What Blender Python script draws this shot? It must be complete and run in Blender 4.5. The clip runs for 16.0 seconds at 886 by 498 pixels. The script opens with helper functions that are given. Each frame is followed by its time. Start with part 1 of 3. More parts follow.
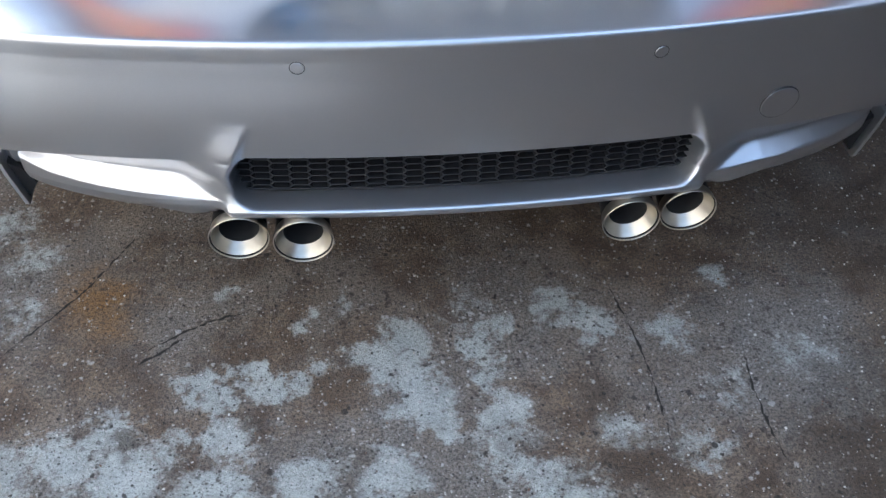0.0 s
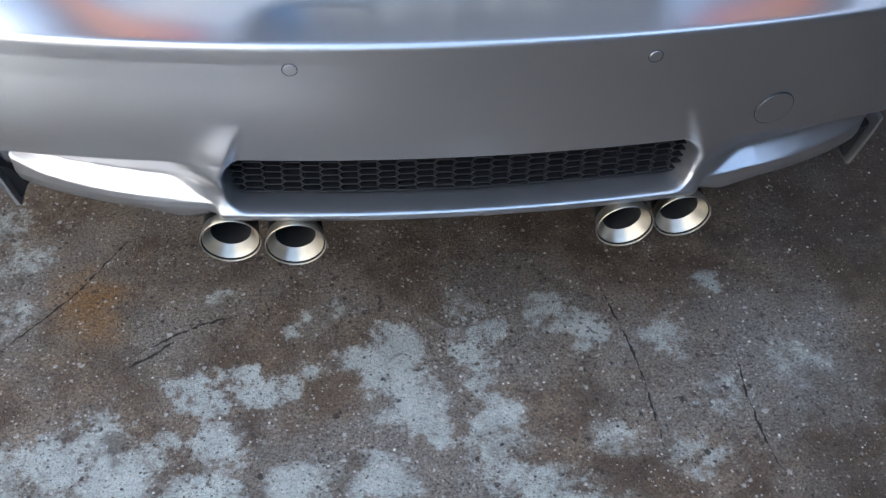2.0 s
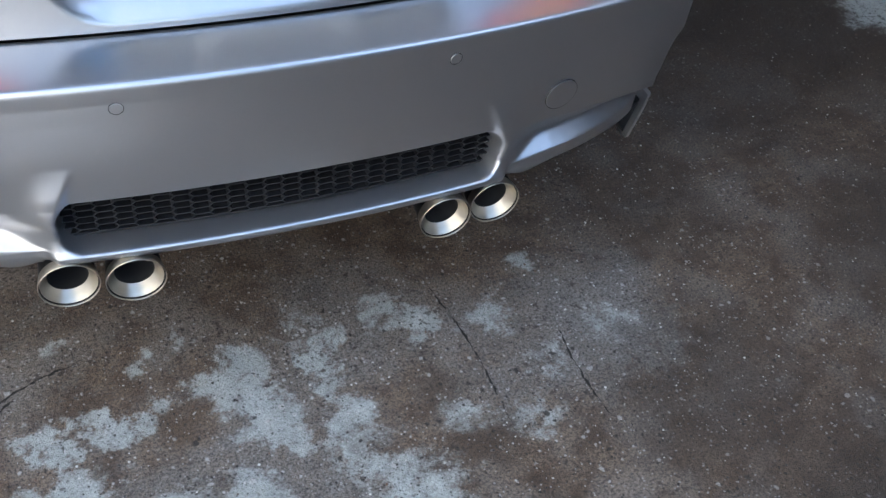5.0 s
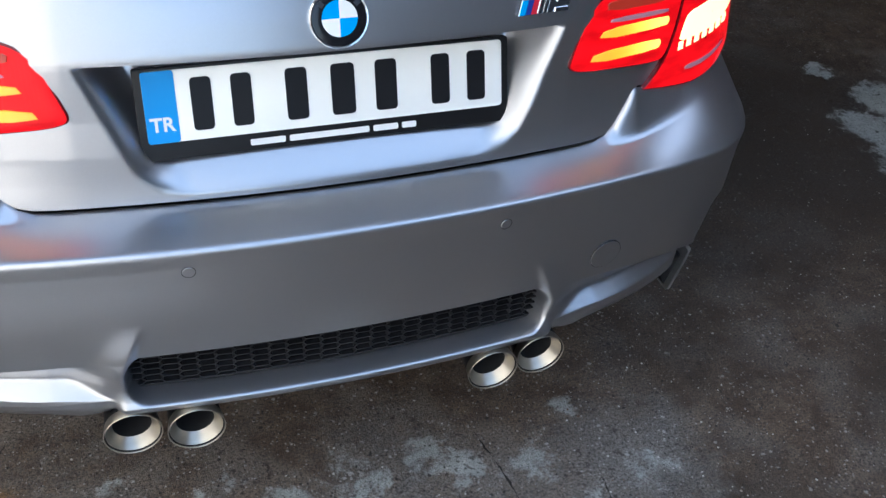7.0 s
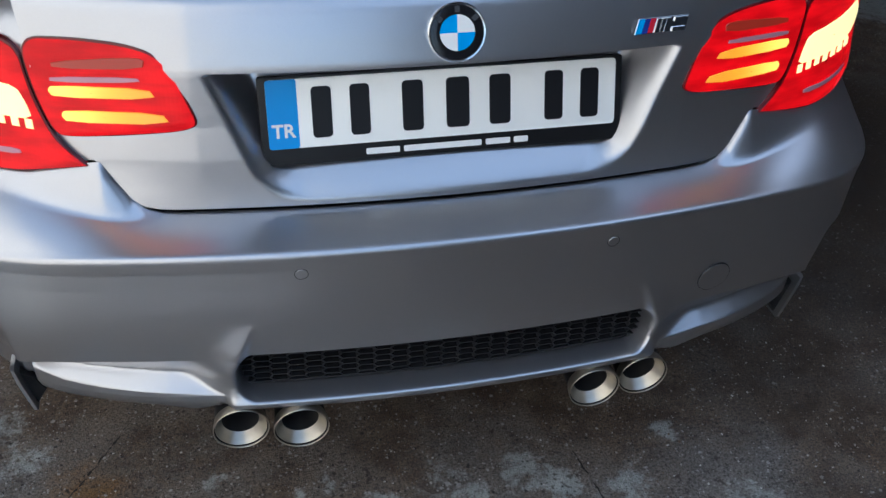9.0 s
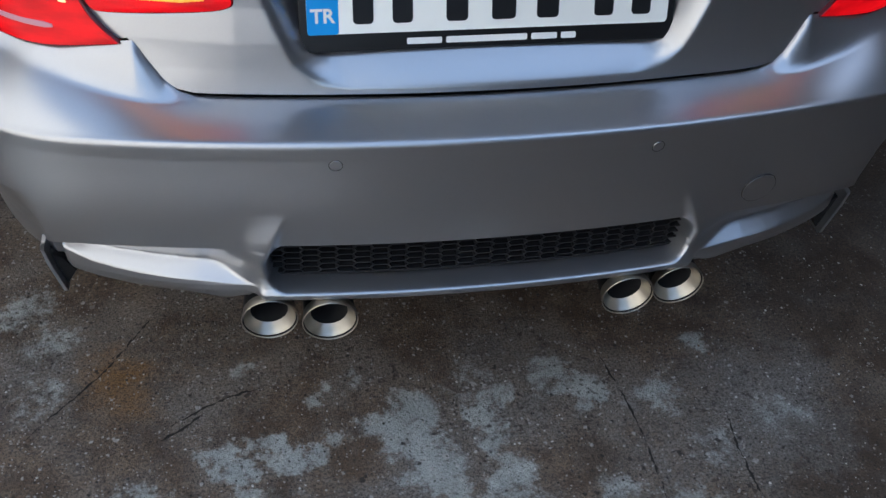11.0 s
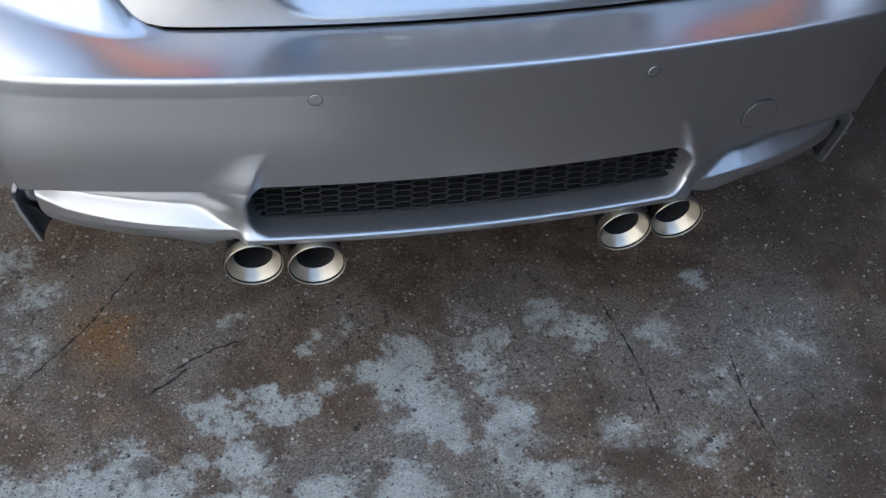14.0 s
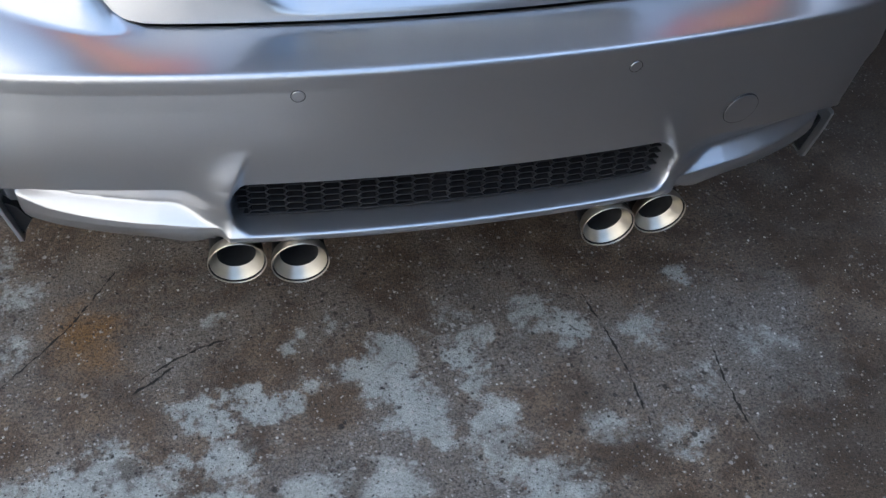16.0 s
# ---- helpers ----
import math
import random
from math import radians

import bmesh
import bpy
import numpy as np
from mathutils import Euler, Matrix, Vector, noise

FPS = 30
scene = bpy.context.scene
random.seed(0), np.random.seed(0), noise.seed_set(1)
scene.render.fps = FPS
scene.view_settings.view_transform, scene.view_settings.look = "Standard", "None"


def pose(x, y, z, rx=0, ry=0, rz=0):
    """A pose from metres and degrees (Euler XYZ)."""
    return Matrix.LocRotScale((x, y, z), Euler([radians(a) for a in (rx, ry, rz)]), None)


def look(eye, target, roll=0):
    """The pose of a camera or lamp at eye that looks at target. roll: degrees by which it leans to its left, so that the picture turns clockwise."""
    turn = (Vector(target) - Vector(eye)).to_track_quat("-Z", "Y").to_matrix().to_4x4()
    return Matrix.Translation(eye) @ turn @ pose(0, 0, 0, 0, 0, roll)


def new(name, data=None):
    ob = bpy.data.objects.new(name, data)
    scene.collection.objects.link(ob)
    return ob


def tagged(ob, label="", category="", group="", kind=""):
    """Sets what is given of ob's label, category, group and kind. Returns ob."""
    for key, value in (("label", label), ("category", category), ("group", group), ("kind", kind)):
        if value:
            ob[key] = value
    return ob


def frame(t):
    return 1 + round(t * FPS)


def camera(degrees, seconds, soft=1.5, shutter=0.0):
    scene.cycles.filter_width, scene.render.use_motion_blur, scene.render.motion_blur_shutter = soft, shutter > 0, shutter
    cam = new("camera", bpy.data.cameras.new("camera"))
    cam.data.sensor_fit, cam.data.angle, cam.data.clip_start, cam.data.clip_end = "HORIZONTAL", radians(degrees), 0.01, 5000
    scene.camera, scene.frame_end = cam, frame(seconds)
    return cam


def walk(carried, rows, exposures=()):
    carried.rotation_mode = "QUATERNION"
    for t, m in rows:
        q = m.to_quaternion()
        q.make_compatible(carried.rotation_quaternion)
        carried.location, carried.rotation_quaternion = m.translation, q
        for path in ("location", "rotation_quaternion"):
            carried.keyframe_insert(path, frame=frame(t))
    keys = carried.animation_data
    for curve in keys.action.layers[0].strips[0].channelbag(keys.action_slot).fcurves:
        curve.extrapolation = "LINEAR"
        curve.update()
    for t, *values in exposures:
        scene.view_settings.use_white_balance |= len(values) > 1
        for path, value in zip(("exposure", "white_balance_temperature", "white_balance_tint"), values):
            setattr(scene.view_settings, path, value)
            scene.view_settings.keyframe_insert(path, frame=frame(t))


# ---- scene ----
cam = camera(47.0, 16.0)
# seconds, eye x, y, z, yaw, pitch, roll
ROWS = [
    (0.0, -0.2032, -1.1692, 1.399, -8.695, -45.556, 2.52),
    (0.5, -0.1958, -1.1703, 1.3958, -8.627, -45.628, 2.546),
    (1.0, -0.1931, -1.1713, 1.3915, -8.644, -45.322, 2.491),
    (1.5, -0.1934, -1.1667, 1.392, -8.676, -45.103, 2.564),
    (2.0, -0.1966, -1.1675, 1.3923, -8.917, -45.205, 3.053),
    (2.5, -0.2039, -1.1708, 1.3975, -8.507, -45.251, 2.97),
    (3.0, -0.2387, -1.1838, 1.4042, -13.65, -45.412, 5.624),
    (3.5, -0.2659, -1.1961, 1.4158, -20.462, -44.733, 6.151),
    (5.8, -0.2963, -1.2438, 1.471, -24.932, -40.918, 5.367),
    (6.0, -0.301, -1.2331, 1.4883, -23.581, -40.162, 4.745),
    (6.5, -0.3189, -1.2269, 1.5082, -22.287, -38.529, 4.094),
    (7.0, -0.3206, -1.233, 1.5288, -22.057, -36.95, 4.762),
    (7.5, -0.322, -1.2515, 1.5398, -19.298, -36.085, 3.744),
    (8.0, -0.321, -1.2582, 1.5418, -17.14, -35.915, 3.506),
    (8.2, -0.3297, -1.2582, 1.5355, -16.199, -35.717, 3.127),
    (10.3, -0.3231, -1.2553, 1.5206, -12.517, -38.942, 3.273),
    (10.5, -0.318, -1.2523, 1.515, -11.739, -39.828, 3.057),
    (11.0, -0.3328, -1.2322, 1.5009, -12.918, -41.668, 4.367),
    (11.5, -0.3188, -1.2391, 1.481, -11.799, -42.402, 3.379),
    (12.0, -0.3094, -1.2333, 1.47, -13.047, -42.087, 4.421),
    (12.5, -0.3192, -1.2277, 1.4569, -13.178, -42.814, 4.129),
    (13.0, -0.3168, -1.215, 1.4472, -12.86, -43.431, 2.549),
    (13.5, -0.3178, -1.2084, 1.4436, -13.46, -43.853, 3.035),
    (14.0, -0.3156, -1.2053, 1.4423, -13.479, -44.232, 3.156),
    (14.5, -0.3225, -1.1964, 1.4402, -14.012, -44.296, 3.209),
    (15.0, -0.3172, -1.206, 1.441, -14.03, -44.314, 3.227),
    (15.5, -0.3166, -1.2065, 1.4411, -14.506, -44.063, 3.359),
    (16.0, -0.3179, -1.2087, 1.4366, -14.82, -44.124, 3.643),
]
walk(cam, [(t, pose(x, y, z, 90 + pitch, 0, yaw) @ pose(0, 0, 0, 0, 0, roll)) for t, x, y, z, yaw, pitch, roll in ROWS],
     [(t, stops, 5800, 9) for t, stops in ((0.0, 2.4), (3.0, 2.4), (6.0, 2.35), (6.5, 2.2), (7.5, 1.9), (8.2, 1.65), (10.5, 1.4), (11.5, 1.6), (12.0, 1.85), (13.0, 2.0), (16.0, 2.0))])

# ---------------------------------------------------------------- light
world = bpy.data.worlds.new("world")
scene.world = world
world.use_nodes = True
wn = world.node_tree.nodes
sky = wn.new("ShaderNodeTexSky")
sky.sky_type, sky.sun_disc = "NISHITA", False
SUN = (radians(45), radians(76))
sky.sun_elevation, sky.sun_rotation = SUN
wn["Background"].inputs["Strength"].default_value = 0.13
haze = wn.new("ShaderNodeMix")
haze.data_type = "RGBA"
haze.inputs[0].default_value = 0.55
haze.inputs[7].default_value = (2.3, 3.1, 4.1, 1)
world.node_tree.links.new(sky.outputs["Color"], haze.inputs[6])
world.node_tree.links.new(haze.outputs[2], wn["Background"].inputs["Color"])
sun = bpy.data.lights.new("sun", "SUN")
sun.energy, sun.angle, sun.color = 3.0, radians(0.6), (1.0, 0.94, 0.85)
ob = new("sun", sun)
ob.matrix_world = look((4.0, 1.0, 4.15), (0, 0, 0))

# ---------------------------------------------------------------- materials


def material(name, color, rough=0.5, metal=0.0, **more):
    m = bpy.data.materials.new(name)
    m.use_nodes = True
    p = m.node_tree.nodes["Principled BSDF"]
    p.inputs["Base Color"].default_value = (*color, 1)
    p.inputs["Roughness"].default_value, p.inputs["Metallic"].default_value = rough, metal
    for key, value in more.items():
        p.inputs[key.replace("_", " ")].default_value = value
    return m


class Net:
    """Short hand for the nodes of one material."""

    def __init__(self, m):
        self.tree, self.p = m.node_tree, m.node_tree.nodes["Principled BSDF"]

    def node(self, kind, links=None, **attrs):
        n = self.tree.nodes.new("ShaderNode" + kind)
        for key, value in attrs.items():
            setattr(n, key, value)
        for key, value in (links or {}).items():
            if hasattr(value, "is_output"):
                self.tree.links.new(value, n.inputs[key])
            else:
                n.inputs[key].default_value = value
        return n

    def math(self, op, a, b=0.0, c=0.0):
        return self.node("Math", {0: a, 1: b, 2: c}, operation=op).outputs[0]

    def noise(self, vec, scale, detail=4.0, rough=0.55, out="Fac"):
        return self.node("TexNoise", {"Vector": vec, "Scale": scale, "Detail": detail, "Roughness": rough}).outputs[out]

    def ramp(self, fac, low, high):
        return self.node("MapRange", {"Value": fac, "From Min": low, "From Max": high}, interpolation_type="SMOOTHSTEP").outputs[0]

    def mix(self, fac, a, b):
        n = self.node("Mix", data_type="RGBA")
        for key, value in ((0, fac), (6, a), (7, b)):
            if hasattr(value, "is_output"):
                self.tree.links.new(value, n.inputs[key])
            else:
                n.inputs[key].default_value = value if key == 0 else (*value, 1)
        return n.outputs[2]

    def bump(self, height, strength, distance):
        n = self.node("Bump", {"Height": height, "Strength": strength, "Distance": distance})
        self.tree.links.new(n.outputs[0], self.p.inputs["Normal"])

    def set(self, key, value):
        self.tree.links.new(value, self.p.inputs[key])


def satin_paint():
    m = material("satin_grey_paint", (0.40, 0.40, 0.42), 0.34, 0.92)
    n = Net(m)
    pos = n.node("TexCoord").outputs["Object"]
    big, fine = n.noise(pos, 3.0), n.noise(pos, 900.0, 2.0)
    n.set("Base Color", n.mix(n.math("MULTIPLY", fine, 0.6), (0.44, 0.44, 0.455), (0.56, 0.56, 0.575)))
    n.set("Roughness", n.math("MULTIPLY_ADD", big, 0.05, 0.285))
    n.bump(fine, 0.06, 0.0005)
    return m


def concrete():
    """Worn, damp exposed-aggregate concrete with pale dried patches, an ochre stain and dark specks."""
    m = material("worn_concrete", (0.2, 0.18, 0.16), 0.75)
    n = Net(m)
    pos = n.node("TexCoord").outputs["Object"]
    warp = n.node("VectorMath", {0: n.noise(pos, 9.0, 5.0, 0.65, "Color"), 1: (0.5, 0.5, 0.5)}, operation="SUBTRACT").outputs[0]
    warp = n.node("VectorMath", {0: warp, "Scale": 0.22}, operation="SCALE").outputs[0]
    bent = n.node("VectorMath", {0: pos, 1: warp}, operation="ADD").outputs[0]

    def blobs(places, soft, spread=1.0):
        total = None
        for x, y, r, strength in places:
            r *= spread
            d = n.node("VectorMath", {0: bent, 1: (x, y, 0)}, operation="DISTANCE").outputs["Value"]
            v = n.math("MULTIPLY", n.node("MapRange", {"Value": d, "From Min": r * soft, "From Max": r, "To Min": 1.0, "To Max": 0.0}, interpolation_type="SMOOTHSTEP").outputs[0], strength)
            total = v if total is None else n.math("MAXIMUM", total, v)
        return total

    pale = blobs(PALE_MIDDLE + PALE_EDGE + PALE_YARD_AND_FILL, 0.1, 1.12)
    film = blobs(FILM, 0.2)
    ochre = blobs(OCHRE, 0.1)
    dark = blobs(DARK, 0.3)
    damp_dim = blobs(DAMP_DIM, 0.3)
    mid, fine = n.noise(pos, 14.0, 6.0, 0.7), n.noise(pos, 160.0, 3.0, 0.7)
    coarse = n.noise(pos, 34.0, 8.0, 0.78)
    base = n.mix(n.ramp(mid, 0.34, 0.68), (0.10, 0.060, 0.035), (0.265, 0.19, 0.13))
    base = n.mix(n.math("MULTIPLY", n.ramp(n.noise(pos, 5.0, 3.0), 0.45, 0.65), 0.6), base, (0.32, 0.275, 0.235))
    # damp floor, and darkening painted in to dim the right side
    base = n.mix(n.math("MULTIPLY", damp_dim, 0.88), base, n.mix(mid, (0.030, 0.020, 0.014), (0.085, 0.060, 0.043)))
    film = n.math("MULTIPLY", n.ramp(n.math("MULTIPLY_ADD", n.math("SUBTRACT", coarse, 0.5), 1.6, film), 0.2, 0.9), 0.55)
    base = n.mix(film, base, (0.31, 0.30, 0.285))
    ragged = n.math("MULTIPLY_ADD", n.math("SUBTRACT", coarse, 0.5), 1.5, pale)
    ragged = n.math("MULTIPLY_ADD", n.math("SUBTRACT", mid, 0.5), 0.8, ragged)
    pale = n.math("MULTIPLY", n.math("MULTIPLY_ADD", n.ramp(ragged, 0.32, 0.66), 0.5, n.math("MULTIPLY", n.ramp(ragged, 0.2, 0.9), 0.5)), n.ramp(pale, 0.02, 0.25))
    base = n.mix(n.math("MULTIPLY", pale, 0.94), base, n.mix(n.ramp(mid, 0.3, 0.7), (0.38, 0.395, 0.375), (0.54, 0.56, 0.535)))
    base = n.mix(n.math("MULTIPLY", n.math("MULTIPLY", ochre, n.ramp(coarse, 0.15, 0.45)), 0.92), base, (0.30, 0.15, 0.04))
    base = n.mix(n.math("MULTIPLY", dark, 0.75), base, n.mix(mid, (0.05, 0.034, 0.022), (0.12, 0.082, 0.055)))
    base = n.mix(n.math("MULTIPLY", n.ramp(fine, 0.44, 0.30), 0.8), base, (0.030, 0.024, 0.02))
    # clusters of coarse dark grit
    grit = n.math("MULTIPLY", n.ramp(n.noise(pos, 75.0, 3.0, 0.6), 0.55, 0.63), n.ramp(n.noise(pos, 6.0, 4.0, 0.7), 0.46, 0.60))
    base = n.mix(n.math("MULTIPLY", grit, 0.8), base, (0.045, 0.03, 0.022))
    grain = n.ramp(n.noise(pos, 190.0, 4.0, 0.8), 0.38, 0.6)
    base = n.mix(n.math("MULTIPLY", n.math("SUBTRACT", 1.0, grain), n.math("MULTIPLY_ADD", pale, -0.45, 0.75)), base, (0.028, 0.021, 0.016))
    # pale stones and dark pits of the aggregate, in two sizes
    relief = fine
    for scale, share, force in ((48.0, 0.90, 0.7), (80.0, 0.80, 0.75), (140.0, 0.70, 0.75)):
        wob = n.node("VectorMath", {0: pos, 1: n.node("VectorMath", {0: n.noise(pos, scale * 2, 2.0, 0.6, "Color"), "Scale": 0.5 / scale}, operation="SCALE").outputs[0]}, operation="ADD").outputs[0]
        cell = n.node("TexVoronoi", {"Vector": wob, "Scale": scale})
        pick = n.node("SeparateColor", {0: cell.outputs["Color"]})
        size = n.math("MULTIPLY_ADD", pick.outputs[2], 0.28, 0.12)
        round_spot = n.ramp(n.math("SUBTRACT", cell.outputs["Distance"], size), 0.05, -0.05)
        sparse = n.math("MULTIPLY_ADD", n.noise(pos, 7.0, 3.0), 0.5, share - 0.25)
        spot = n.math("MULTIPLY", round_spot, n.ramp(n.math("SUBTRACT", pick.outputs[0], sparse), 0.0, 0.05))
        pit = n.math("MULTIPLY", round_spot, n.ramp(pick.outputs[1], share + 0.03, share + 0.08))
        base = n.mix(n.math("MULTIPLY", n.math("MULTIPLY", spot, force), n.math("MULTIPLY_ADD", damp_dim, -0.7, 1.0)), base, (0.50, 0.475, 0.45))
        base = n.mix(n.math("MULTIPLY", pit, force + 0.2), base, (0.025, 0.02, 0.017))
        relief = n.math("ADD", relief, n.math("SUBTRACT", spot, pit))
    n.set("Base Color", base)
    n.set("Roughness", n.math("MULTIPLY_ADD", mid, 0.35, 0.45))
    n.bump(n.math("MULTIPLY_ADD", grain, 0.6, relief), 0.6, 0.003)
    return m


def rough_wall(name, color):
    m = material(name, color, 0.85)
    n = Net(m)
    pos = n.node("TexCoord").outputs["Object"]
    stain, fine = n.noise(pos, 1.3, 5.0), n.noise(pos, 60.0)
    n.set("Base Color", n.mix(n.ramp(stain, 0.3, 0.7), [c * 0.8 for c in color], color))
    n.bump(fine, 0.3, 0.004)
    return m


def brushed_steel():
    m = material("brushed_steel", (0.62, 0.58, 0.52), 0.3, 1.0)
    n = Net(m)
    pos = n.node("TexCoord").outputs["Object"]
    film = n.noise(pos, 35.0, 4.0)
    n.set("Base Color", n.mix(film, (0.58, 0.535, 0.46), (0.38, 0.345, 0.29)))
    n.set("Roughness", n.math("MULTIPLY_ADD", film, 0.2, 0.25))
    return m


def glowing(name, color, light, strength, rough=0.2):
    return material(name, color, rough, Emission_Color=(*light, 1), Emission_Strength=strength)


# places x, y, radius and strength of the floor's patches
PALE_MIDDLE = [
    (-0.445, -0.082, 0.060, 1.0), (-0.40, -0.105, 0.062, 1.0), (-0.34, -0.098, 0.058, 1.0), (-0.28, -0.088, 0.052, 0.95), (-0.215, -0.078, 0.055, 1.0),
    (-0.15, -0.060, 0.075, 1.0), (-0.085, -0.025, 0.080, 1.0), (-0.095, -0.10, 0.085, 1.0), (-0.075, -0.165, 0.080, 1.0), (-0.055, -0.22, 0.055, 0.9),
    (0.075, -0.012, 0.058, 0.8), (0.045, -0.065, 0.060, 0.85), (0.045, -0.125, 0.058, 0.8), (0.055, -0.20, 0.075, 0.8), (0.19, 0.022, 0.075, 0.75),
    (0.255, -0.020, 0.075, 0.85), (0.23, -0.075, 0.050, 0.7), (0.028, 0.04, 0.075, 0.6), (-0.185, 0.068, 0.055, 0.7), (-0.245, 0.028, 0.055, 0.75),
]
PALE_EDGE = [
    (-0.40, 0.115, 0.050, 0.7), (0.39, -0.035, 0.080, 0.65), (0.515, 0.064, 0.055, 0.7), (0.46, -0.18, 0.085, 0.55), (0.60, -0.14, 0.12, 0.5),
    (-0.40, -0.195, 0.070, 0.8), (-0.335, -0.20, 0.050, 0.75), (-0.48, -0.195, 0.070, 0.75), (-0.58, -0.185, 0.085, 0.9), (-0.55, -0.26, 0.10, 0.9),
    (-0.65, -0.215, 0.10, 0.85), (-0.83, 0.32, 0.12, 0.6), (-0.76, 0.195, 0.10, 0.55), (-0.775, 0.085, 0.09, 0.5), (0.05, -0.27, 0.10, 0.75),
    (0.25, -0.245, 0.09, 0.65), (-0.14, -0.315, 0.09, 0.8), (-0.26, -0.30, 0.08, 0.8), (0.35, -0.29, 0.10, 0.6), (-0.4, -0.3, 0.12, 0.8),
    (-0.77, -0.25, 0.16, 0.8), (0.12, -0.37, 0.16, 0.7),
]
# the last three are unseen, added to brighten the bumper's left reflection
PALE_YARD_AND_FILL = [
    (2.32, 0.85, 0.46, 1.3), (2.05, 0.74, 0.26, 1.2), (1.95, 0.93, 0.14, 1.0), (2.15, 1.06, 0.18, 1.1), (2.04, 1.3, 0.08, 1.0), (2.6, 2.5, 0.75, 1.5),
    (3.4, 2.2, 0.8, 1.4), (2.25, 2.25, 0.45, 1.3), (-1.9, -1.6, 1.4, 1.6), (-1.6, -0.6, 0.8, 1.5), (-0.85, -1.05, 0.55, 1.6),
]
# a thin grey film between the patches
FILM = [(0.58, -0.10, 0.30, 0.9), (-0.15, -0.40, 0.55, 0.8), (-0.5, 0.12, 0.34, 0.5), (0.12, 0.02, 0.30, 0.7), (0.45, -0.12, 0.32, 0.7), (-0.1, -0.2, 0.4, 0.6), (-0.75, 0.15, 0.3, 0.6), (-0.6, -0.3, 0.3, 0.7)]
OCHRE = [(-0.635, 0.125, 0.10, 1.0), (-0.605, 0.055, 0.08, 0.8), (-0.22, -0.14, 0.09, 0.5)]
# the damp right, and places out of view darkened to dim the bumper's reflection
DAMP_DIM = [(0.95, -0.80, 0.55, 1.0), (0.52, -0.90, 0.42, 0.95), (0.15, -0.85, 0.30, 0.7), (1.5, -0.2, 0.6, 0.9), (1.25, 0.6, 0.6, 0.8), (1.75, 0.9, 0.95, 1.0), (0.40, -1.30, 0.78, 0.9), (1.6, -1.0, 1.15, 1.0), (0.75, -1.3, 0.7, 0.8), (0.72, -0.32, 0.32, 0.7), (0.85, 0.2, 0.35, 0.6)]
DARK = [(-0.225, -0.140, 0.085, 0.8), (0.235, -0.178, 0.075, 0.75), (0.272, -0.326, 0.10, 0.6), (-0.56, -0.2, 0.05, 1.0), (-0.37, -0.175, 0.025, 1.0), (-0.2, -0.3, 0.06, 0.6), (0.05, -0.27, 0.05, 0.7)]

PAINT = satin_paint()
FLOOR = concrete()
WALL = rough_wall("dark_grey_plaster", (0.10, 0.10, 0.105))
BOUNCE_APRON = rough_wall("pale_bounce_concrete", (0.62, 0.58, 0.52))
CREAM = rough_wall("cream_plaster", (0.80, 0.76, 0.69))
CEILING = rough_wall("grey_ceiling_plaster", (0.36, 0.37, 0.40))
STEEL = brushed_steel()
CHROME = material("polished_chrome", (0.8, 0.8, 0.8), 0.12, 1.0)
SOOT = material("sooty_bore", (0.012, 0.011, 0.011), 0.9)
RUBBER = material("black_rubber", (0.015, 0.015, 0.016), 0.7)
MESH_PLASTIC = material("black_grille_plastic", (0.018, 0.018, 0.020), 0.6, Specular_IOR_Level=0.2)
BLACK_PLASTIC = material("black_plastic", (0.012, 0.012, 0.013), 0.4, Specular_IOR_Level=0.25)
PLATE_WHITE = material("reflective_white_plate", (0.93, 0.93, 0.89), 0.35)
PLATE_BLUE = material("plate_blue", (0.0, 0.28, 0.74), 0.35)
WHITE_INK = material("white_ink", (0.8, 0.8, 0.8), 0.4)
BLACK_INK = material("black_ink", (0.01, 0.01, 0.012), 0.4, Specular_IOR_Level=0.25)
ENAMEL_BLUE = material("blue_enamel", (0.005, 0.33, 0.78), 0.15)
ENAMEL_WHITE = material("white_enamel", (0.82, 0.83, 0.83), 0.15)
ENAMEL_BLACK = material("black_enamel", (0.01, 0.01, 0.012), 0.12)
ENAMEL_NAVY = material("navy_enamel", (0.02, 0.04, 0.25), 0.2)
ENAMEL_RED = material("red_enamel", (0.55, 0.02, 0.04), 0.2)
RED_LENS = glowing("lit_red_lens", (0.22, 0.002, 0.004), (1.0, 0.002, 0.006), 0.16, 0.2)
lens_net = Net(RED_LENS)
lens_net.p.inputs["Specular IOR Level"].default_value = 0.2
lens_spot = lens_net.node("TexCoord").outputs["Object"]
streak = lens_net.node("Mapping", {"Vector": lens_spot, "Scale": (14.0, 14.0, 60.0)}).outputs[0]
lens_net.set("Emission Strength", lens_net.math("MULTIPLY_ADD", lens_net.ramp(lens_net.noise(streak, 1.0, 3.0), 0.3, 0.7), 0.17, 0.14))
lens_net.bump(lens_net.node("TexWave", {"Vector": lens_spot, "Scale": 55.0}, bands_direction="X").outputs["Fac"], 0.08, 0.0006)
DARK_LENS = material("unlit_dark_red_lens", (0.10, 0.004, 0.006), 0.15)
LAMP_BAR = glowing("lit_amber_bar", (0.8, 0.3, 0.05), (1.0, 0.50, 0.008), 0.75)
bar_net = Net(LAMP_BAR)
bar_side = bar_net.math("ABSOLUTE", bar_net.node("SeparateXYZ", {0: bar_net.node("TexCoord").outputs["Object"]}).outputs[0])
bar_net.set("Emission Strength", bar_net.math("MULTIPLY_ADD", bar_net.ramp(bar_side, 0.40, 0.53), 0.26, 0.2))
